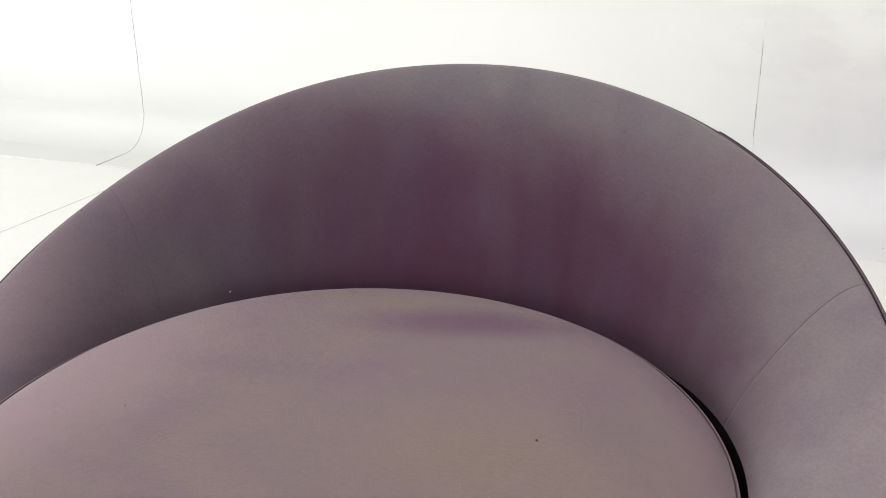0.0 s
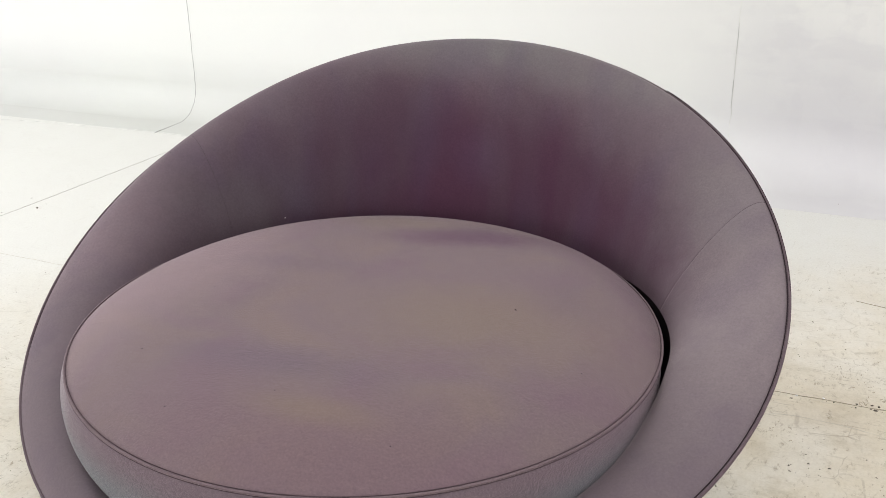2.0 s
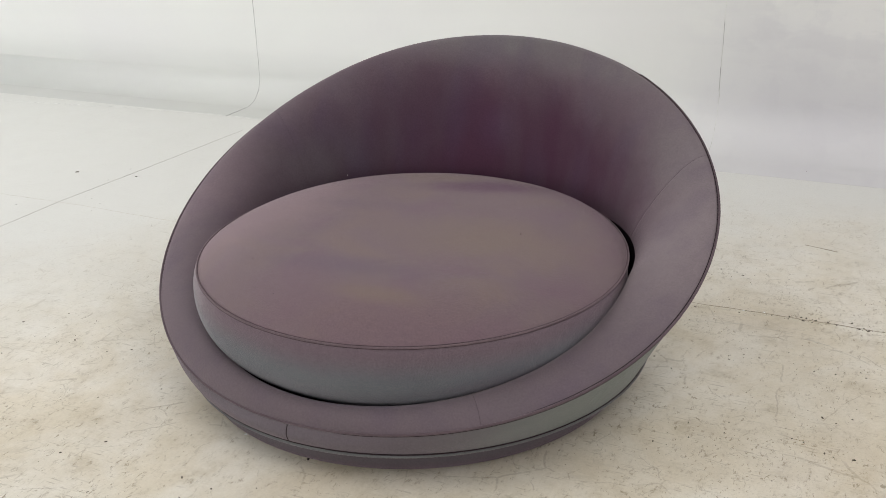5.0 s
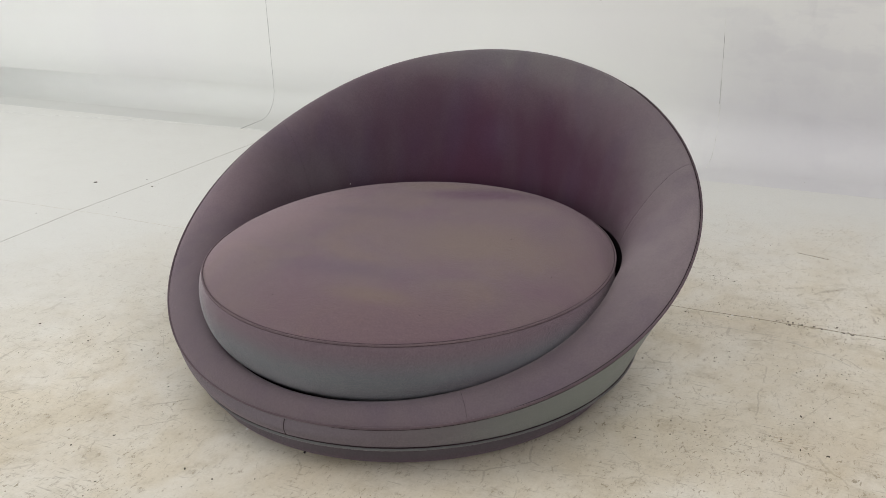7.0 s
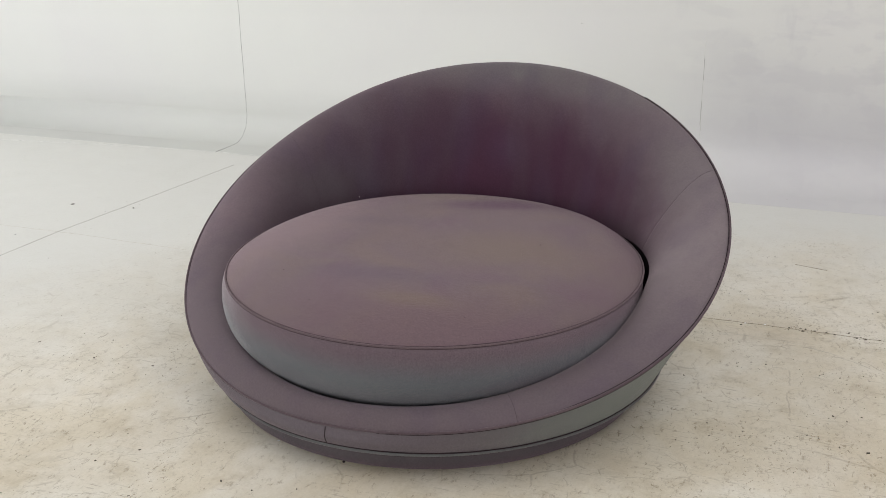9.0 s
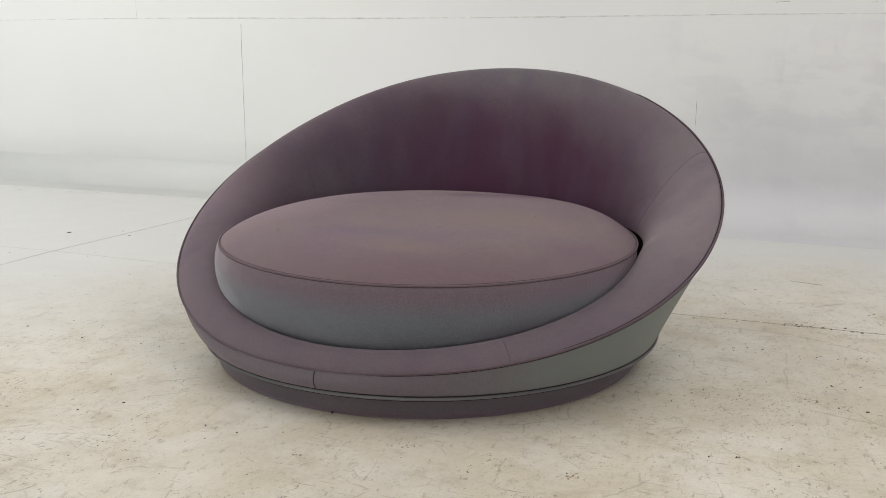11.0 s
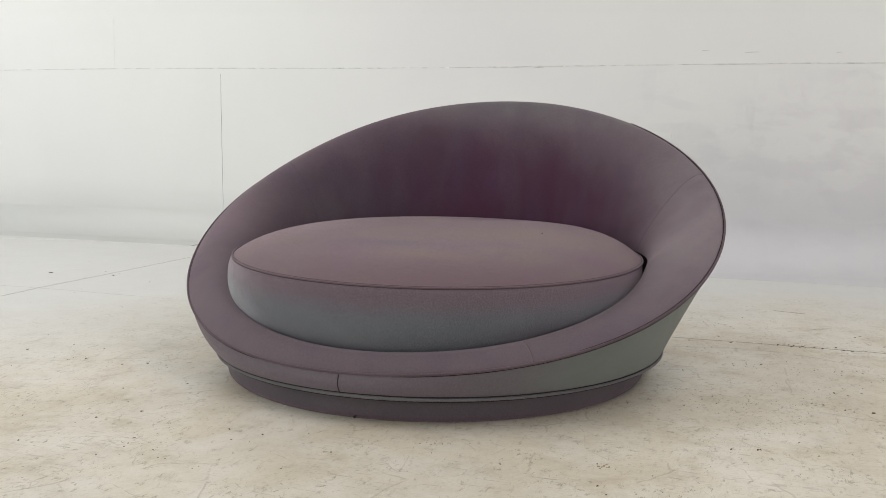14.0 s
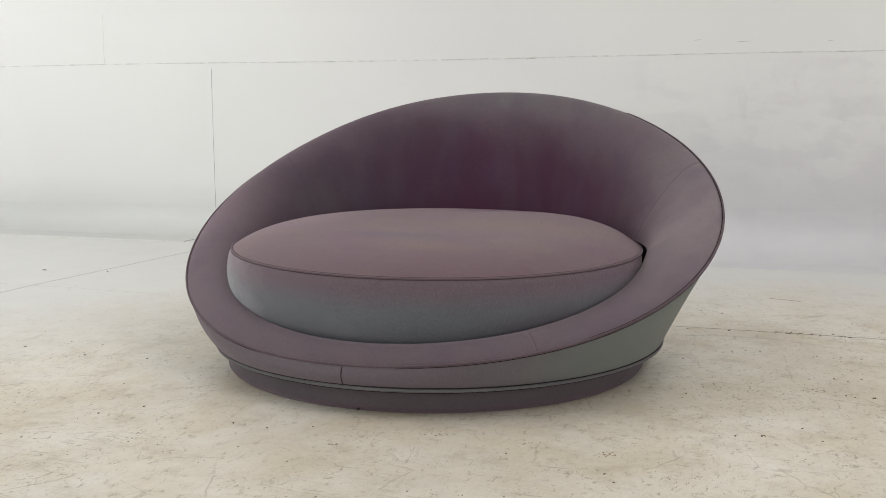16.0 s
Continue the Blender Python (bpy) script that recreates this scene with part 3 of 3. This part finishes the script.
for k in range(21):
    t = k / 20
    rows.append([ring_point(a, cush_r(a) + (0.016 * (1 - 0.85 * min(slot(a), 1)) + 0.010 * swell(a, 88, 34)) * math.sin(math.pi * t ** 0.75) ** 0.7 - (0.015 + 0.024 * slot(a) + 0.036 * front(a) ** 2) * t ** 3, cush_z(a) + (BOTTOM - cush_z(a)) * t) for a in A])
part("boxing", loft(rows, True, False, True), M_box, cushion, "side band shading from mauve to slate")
tube("piping", [ring_point(a, cush_r(a) + 0.002, cush_z(a)) for a in A], 0.0024, M_welt, cushion, "mauve piped edge")
# Shadow lines above and below the cushion piping, laid as dark cords.
tube("piping_shadow", [ring_point(a, cush_r(a) - 0.0010, cush_z(a) + 0.0025) for a in A], 0.0006, M_piping_shadow, cushion, "dark shadow line along the piping")
tube("piping_shadow", [ring_point(a, cush_r(a) + 0.0030, cush_z(a) - 0.0028) for a in A], 0.0011, M_piping_shadow, cushion, "dark shadow line under the piping")


# lint, loose threads and nicks
def speck(name, at, normal, size, mat, parent, label, seed):
    rng = random.Random(seed)
    bm = bmesh.new()
    top = bm.verts.new((0, 0, size * 0.35))
    ring = [bm.verts.new((size * rng.uniform(0.5, 1.2) * math.cos(a) * 0.5, size * rng.uniform(0.4, 0.8) * math.sin(a) * 0.5, -size * 0.1)) for a in [2 * math.pi * k / 7 for k in range(7)]]
    for k in range(7):
        bm.faces.new((ring[k], ring[(k + 1) % 7], top))
    q = Vector(normal).to_track_quat("Z", "Y").to_matrix().to_4x4()
    bmesh.ops.transform(bm, matrix=Matrix.Translation(at) @ q @ pose(0, 0, 0, 0, 0, rng.uniform(0, 360)), verts=bm.verts)
    return part(name, bm, mat, parent, label)


M_lint = fabric("pale_lint", [(0.3, (0.30, 0.27, 0.28)), (0.7, (0.42, 0.38, 0.38))], SHEEN)


def on_cushion(x, y):
    a = math.atan2(-x, y)
    return cushion_top(a, math.hypot(x, y) / cush_r(a))


for x, y, size in ((0.291, 0.028, 0.008), (-0.261, -0.386, 0.006), (0.042, -0.042, 0.004), (-0.299, -0.13, 0.004), (0.473, -0.114, 0.005), (0.048, -0.414, 0.005), (-0.104, -0.51, 0.004), (0.282, -0.445, 0.004)):
    speck("lint", on_cushion(x, y), (0, 0, 1), size, M_thread_shadow, cushion, "dark lint speck", int(1000 * (x + 2)))
for at, normal, size in (((-0.443, 0.566, 0.681), (0.16, -0.68, 0.71), 0.006), ((-0.466, 0.353, 0.354), (0.72, -0.66, 0.23), 0.005)):
    speck("lint", at, normal, size, M_lint, chair, "pale lint speck", int(1000 * size))
speck("loose_thread", lip_point(radians(71), 0.16), (-0.3, 0, 1), 0.007, M_thread_shadow, chair, "dark loose thread on the rim", 3)
speck("loose_thread", lip_point(radians(327.5), 0.05), (0, 0, 1), 0.008, M_thread_shadow, chair, "dark loose thread on the rim", 4)
speck("nick", (0.036, -0.613, 0.008), (0, -1, 0.2), 0.010, M_thread_shadow, chair, "dark nick at the foot of the plinth", 5)
tube("dark_piping", [ring_point(radians(a), rim_r(radians(a)) + 0.0012, rim_z(radians(a)) + 0.0022) for a in [328 - 1.5 * k for k in range(32)]], 0.0011, M_thread_shadow, chair, "dark stretch of the rim piping", False)


# ---- joints, cracks and marks of the room ----
def ribbon(name, path, width, height, mat, parent, label, wobble=0.0, seed=1):
    """A thin raised bead along a path; each point comes with the surface's normal."""
    rng = random.Random(seed)
    rows = []
    pts = [(Vector(p), Vector(n)) for p, n in path]
    for i, (p, n) in enumerate(pts):
        along = (pts[min(i + 1, len(pts) - 1)][0] - pts[max(i - 1, 0)][0]).normalized()
        side = n.cross(along).normalized()
        c = p + side * rng.uniform(-wobble, wobble)
        w = width * rng.uniform(0.55, 1.25) / 2
        rows.append([c - side * w - n * 0.002, c - side * w * 0.6 + n * height, c + side * w * 0.6 + n * height, c + side * w - n * 0.002])
    return part(name, loft(rows, True, True, True), mat, parent, label, smooth=False)


def between(a, b, n):
    return [tuple(p + (q - p) * k / n for p, q in zip(a, b)) for k in range(n + 1)]


def on_floor(points):
    out = []
    for a, b in zip(points, points[1:]):
        steps = max(2, int(math.dist(a, b) / 0.03))
        out += [((x, y, 0.0), (0, 0, 1)) for x, y in between(a, b, steps)[:-1]]
    return out + [((*points[-1], 0.0), (0, 0, 1))]


def on_wall(x, top, reach):
    """Down the wall at x from a height, round the cove and out over the floor."""
    r = cove(x)
    out = [((x, WALL_Y, z), (0, -1, 0)) for (z,) in between((top,), (r,), max(3, int((top - r) / 0.03)))]
    for k in range(1, 15):
        a = math.pi / 2 * k / 14
        out.append(((x, WALL_Y - r + r * math.cos(a), 0.002 + r - r * math.sin(a)), (0, -math.cos(a), math.sin(a))))
    return out + [((x, y, 0.002), (0, 0, 1)) for (y,) in between((WALL_Y - r - 0.01,), (reach,), 4)]


room_floor = bpy.data.objects["floor"]
ribbon("floor_joint", on_floor([(-1.99, -0.9), (-1.955, 0.3), (-1.95, 0.66), (-1.915, 1.13), (-1.87, 1.85)]), 0.0034, 0.0006, M_joint, room_floor, "", 0.0012, 3)
ribbon("floor_joint", on_floor([(0.5, 0.636), (0.84, 0.640), (1.24, 0.636), (1.9, 0.64)]), 0.0042, 0.0006, M_scratch, room_floor, "", 0.002, 4)
ribbon("floor_joint", on_floor([(-2.6, 0.645), (-1.85, 0.658), (-1.3, 0.64)]), 0.0018, 0.0005, M_faint, room_floor, "", 0.002, 5)
ribbon("scratch", on_floor([(0.62, 0.50), (0.78, 0.54), (0.88, 0.54), (0.98, 0.52), (1.06, 0.49), (1.17, 0.42)]), 0.003, 0.0004, M_faint, room_floor, "", 0.003, 6)
ribbon("scratch", on_floor([(0.91, 1.25), (1.02, 1.22)]), 0.006, 0.0006, M_scratch, room_floor, "", 0.002, 10)

ribbon("crack", on_wall(-2.118, 0.935, 2.05), 0.0036, 0.0008, M_crack, wall, "", 0.0012, 11)
ribbon("crack", on_wall(0.386, 0.66, 2.19), 0.0028, 0.0006, M_tape, wall, "", 0.0015, 12)
ribbon("crack", [((0.386, WALL_Y, z), (0, -1, 0)) for (z,) in between((0.56,), (0.46,), 4)], 0.0026, 0.001, M_crack, wall, "", 0.001, 13)
ribbon("crack", [((0.384, WALL_Y, z), (0, -1, 0)) for (z,) in between((0.36,), (0.25,), 4)], 0.0022, 0.001, M_crack, wall, "", 0.001, 14)
ribbon("crack", [((-2.822, WALL_Y, z), (0, -1, 0)) for (z,) in between((1.26,), (0.975,), 9)], 0.0035, 0.0008, M_tape, wall, "", 0.0015, 15)
ribbon("board_joint", [((x, WALL_Y, 0.967 + 0.004 * math.sin(x * 1.7)), (0, -1, 0)) for (x,) in between((LEFT + 0.02,), (RIGHT - 0.02,), 260)], 0.0070, 0.0018, M_tape, wall, "raised filled joint between wall boards", 0.0005, 16)
ribbon("trim_bead", on_floor([(-4.8, 1.80), (-3.34, 1.945), (-2.8, 2.02), (-2.23, 2.062), (-1.1, 2.07)]), 0.008, 0.0012, M_bead, room_floor, "white paint bead along the foot of the wall", 0.0005, 18)
for x, z, w in ((0.745, 1.022, 0.06), (0.531, 1.033, 0.03), (1.129, 1.017, 0.02), (-0.284, 0.958, 0.05), (-0.197, 0.701, 0.015)):
    ribbon("scuff", [((x - w / 2 + w * k / 4, WALL_Y, z + 0.001 * k), (0, -1, 0)) for k in range(5)], 0.0032, 0.0008, M_scuff, wall, "", 0.001, 17)


# ---- grit and chips that lie on the floor ----
def flake(bm, x, y, size, rng, z=0.0):
    k, turn, long = rng.randint(5, 7), rng.uniform(0, 6.3), rng.uniform(1.0, 2.4)
    low, top = [], []
    for i in range(k):
        a = 2 * math.pi * i / k
        u, v = math.cos(a) * size * long * rng.uniform(0.6, 1.1) / 2, math.sin(a) * size * rng.uniform(0.6, 1.1) / 2
        px, py = x + u * math.cos(turn) - v * math.sin(turn), y + u * math.sin(turn) + v * math.cos(turn)
        low.append(bm.verts.new((px, py, z)))
        top.append(bm.verts.new((x + (px - x) * 0.7, y + (py - y) * 0.7, z + size * rng.uniform(0.2, 0.4))))
    bm.faces.new(top)
    for i in range(k):
        bm.faces.new((low[i], low[(i + 1) % k], top[(i + 1) % k], top[i]))


EAST_GRIT = [(0.66, 0.61), (0.79, 0.62), (0.96, 0.41), (0.81, 0.33), (0.68, 0.20), (1.09, 0.33), (0.87, -0.07), (1.00, -0.05), (1.08, 0.09), (1.10, -0.07), (1.12, -0.08),
             (0.68, 0.93), (1.14, 0.64), (0.72, -0.17), (1.09, 2.09), (0.82, 2.10), (0.81, 1.29), (0.91, -0.46), (0.85, -0.48), (1.03, -0.46), (0.99, -0.38), (0.74, -0.79), (0.64, -0.84)]
WEST_GRIT = [(-1.01, -0.16), (-0.55, -0.42), (-1.22, -0.25), (-0.60, -0.81), (-1.13, -0.15), (-0.24, -0.73), (-0.15, -0.74), (-1.12, -0.43), (-0.68, -0.52),
             (-0.51, -0.68), (-0.58, -0.76), (-1.77, 0.70), (-1.97, 1.12), (-3.62, 2.21)]
rng = random.Random(5)
bm = bmesh.new()
for x, y in EAST_GRIT + WEST_GRIT:
    flake(bm, x, y, rng.uniform(0.003, 0.006), rng)
for x, y, size in ((-0.98, -0.285, 0.006), (-0.78, -0.27, 0.005), (-0.63, -0.96, 0.006), (-2.17, 1.0, 0.010), (-1.87, 1.04, 0.010), (1.165, -0.075, 0.008), (1.05, -0.04, 0.005), (0.905, -0.462, 0.006)):
    flake(bm, x, y, size, rng)
for _ in range(90):
    x = rng.choice((0.95, 1.05, 1.12, 1.3, 1.5)) + rng.gauss(0, 0.07)
    flake(bm, x, 0.64 + rng.gauss(0, 0.012), 0.0016 + 0.006 * rng.random() ** 3, rng)
for cx, cy in ((0.9, 0.35), (1.0, 0.1), (0.85, -0.1), (1.15, 0.3), (1.25, 0.85), (-0.9, -0.3), (-0.3, -0.95), (0.4, -1.0), (0.75, 0.9)):
    for _ in range(22):
        flake(bm, rng.gauss(cx, 0.09), rng.gauss(cy, 0.06), 0.0014 + 0.003 * rng.random() ** 2, rng)
for _ in range(260):
    x, y = rng.uniform(-2.4, 2.4), rng.gauss(-0.1, 0.7)
    if y < 1.6 and math.hypot(x, y) > 0.62:
        flake(bm, x, y, 0.0012 + 0.003 * rng.random() ** 3, rng)
grit = part("floor_grit", bm, M_grit, None, "", smooth=False)
tagged(grit, "dark grit and specks scattered over the floor", "grit", kind="stuff")
bm = bmesh.new()
for x, y in ((0.503, -0.232), (-0.208, -0.520), (0.80, 0.636), (0.86, 0.645)):
    flake(bm, x, y, 0.006, rng)
chips = part("paint_chips", bm, M_chip, None, "", smooth=False)
tagged(chips, "small white paint chips lying on the floor", "paint chips", kind="stuff")
bm = bmesh.new()
for cx, cy, count in ((0.605, -0.687, 20), (0.23, -0.663, 12), (0.04, -0.80, 8), (1.05, -0.04, 12), (-0.72, 0.05, 10)):
    for _ in range(count):
        flake(bm, rng.gauss(cx, 0.012), rng.gauss(cy, 0.009), rng.uniform(0.002, 0.006), rng, -0.0006)
scuffs = part("brown_scuffs", bm, M_rust, None, "", smooth=False)
tagged(scuffs, "brown dried dirt flecks on the floor paint", "dirt flecks", kind="stuff")
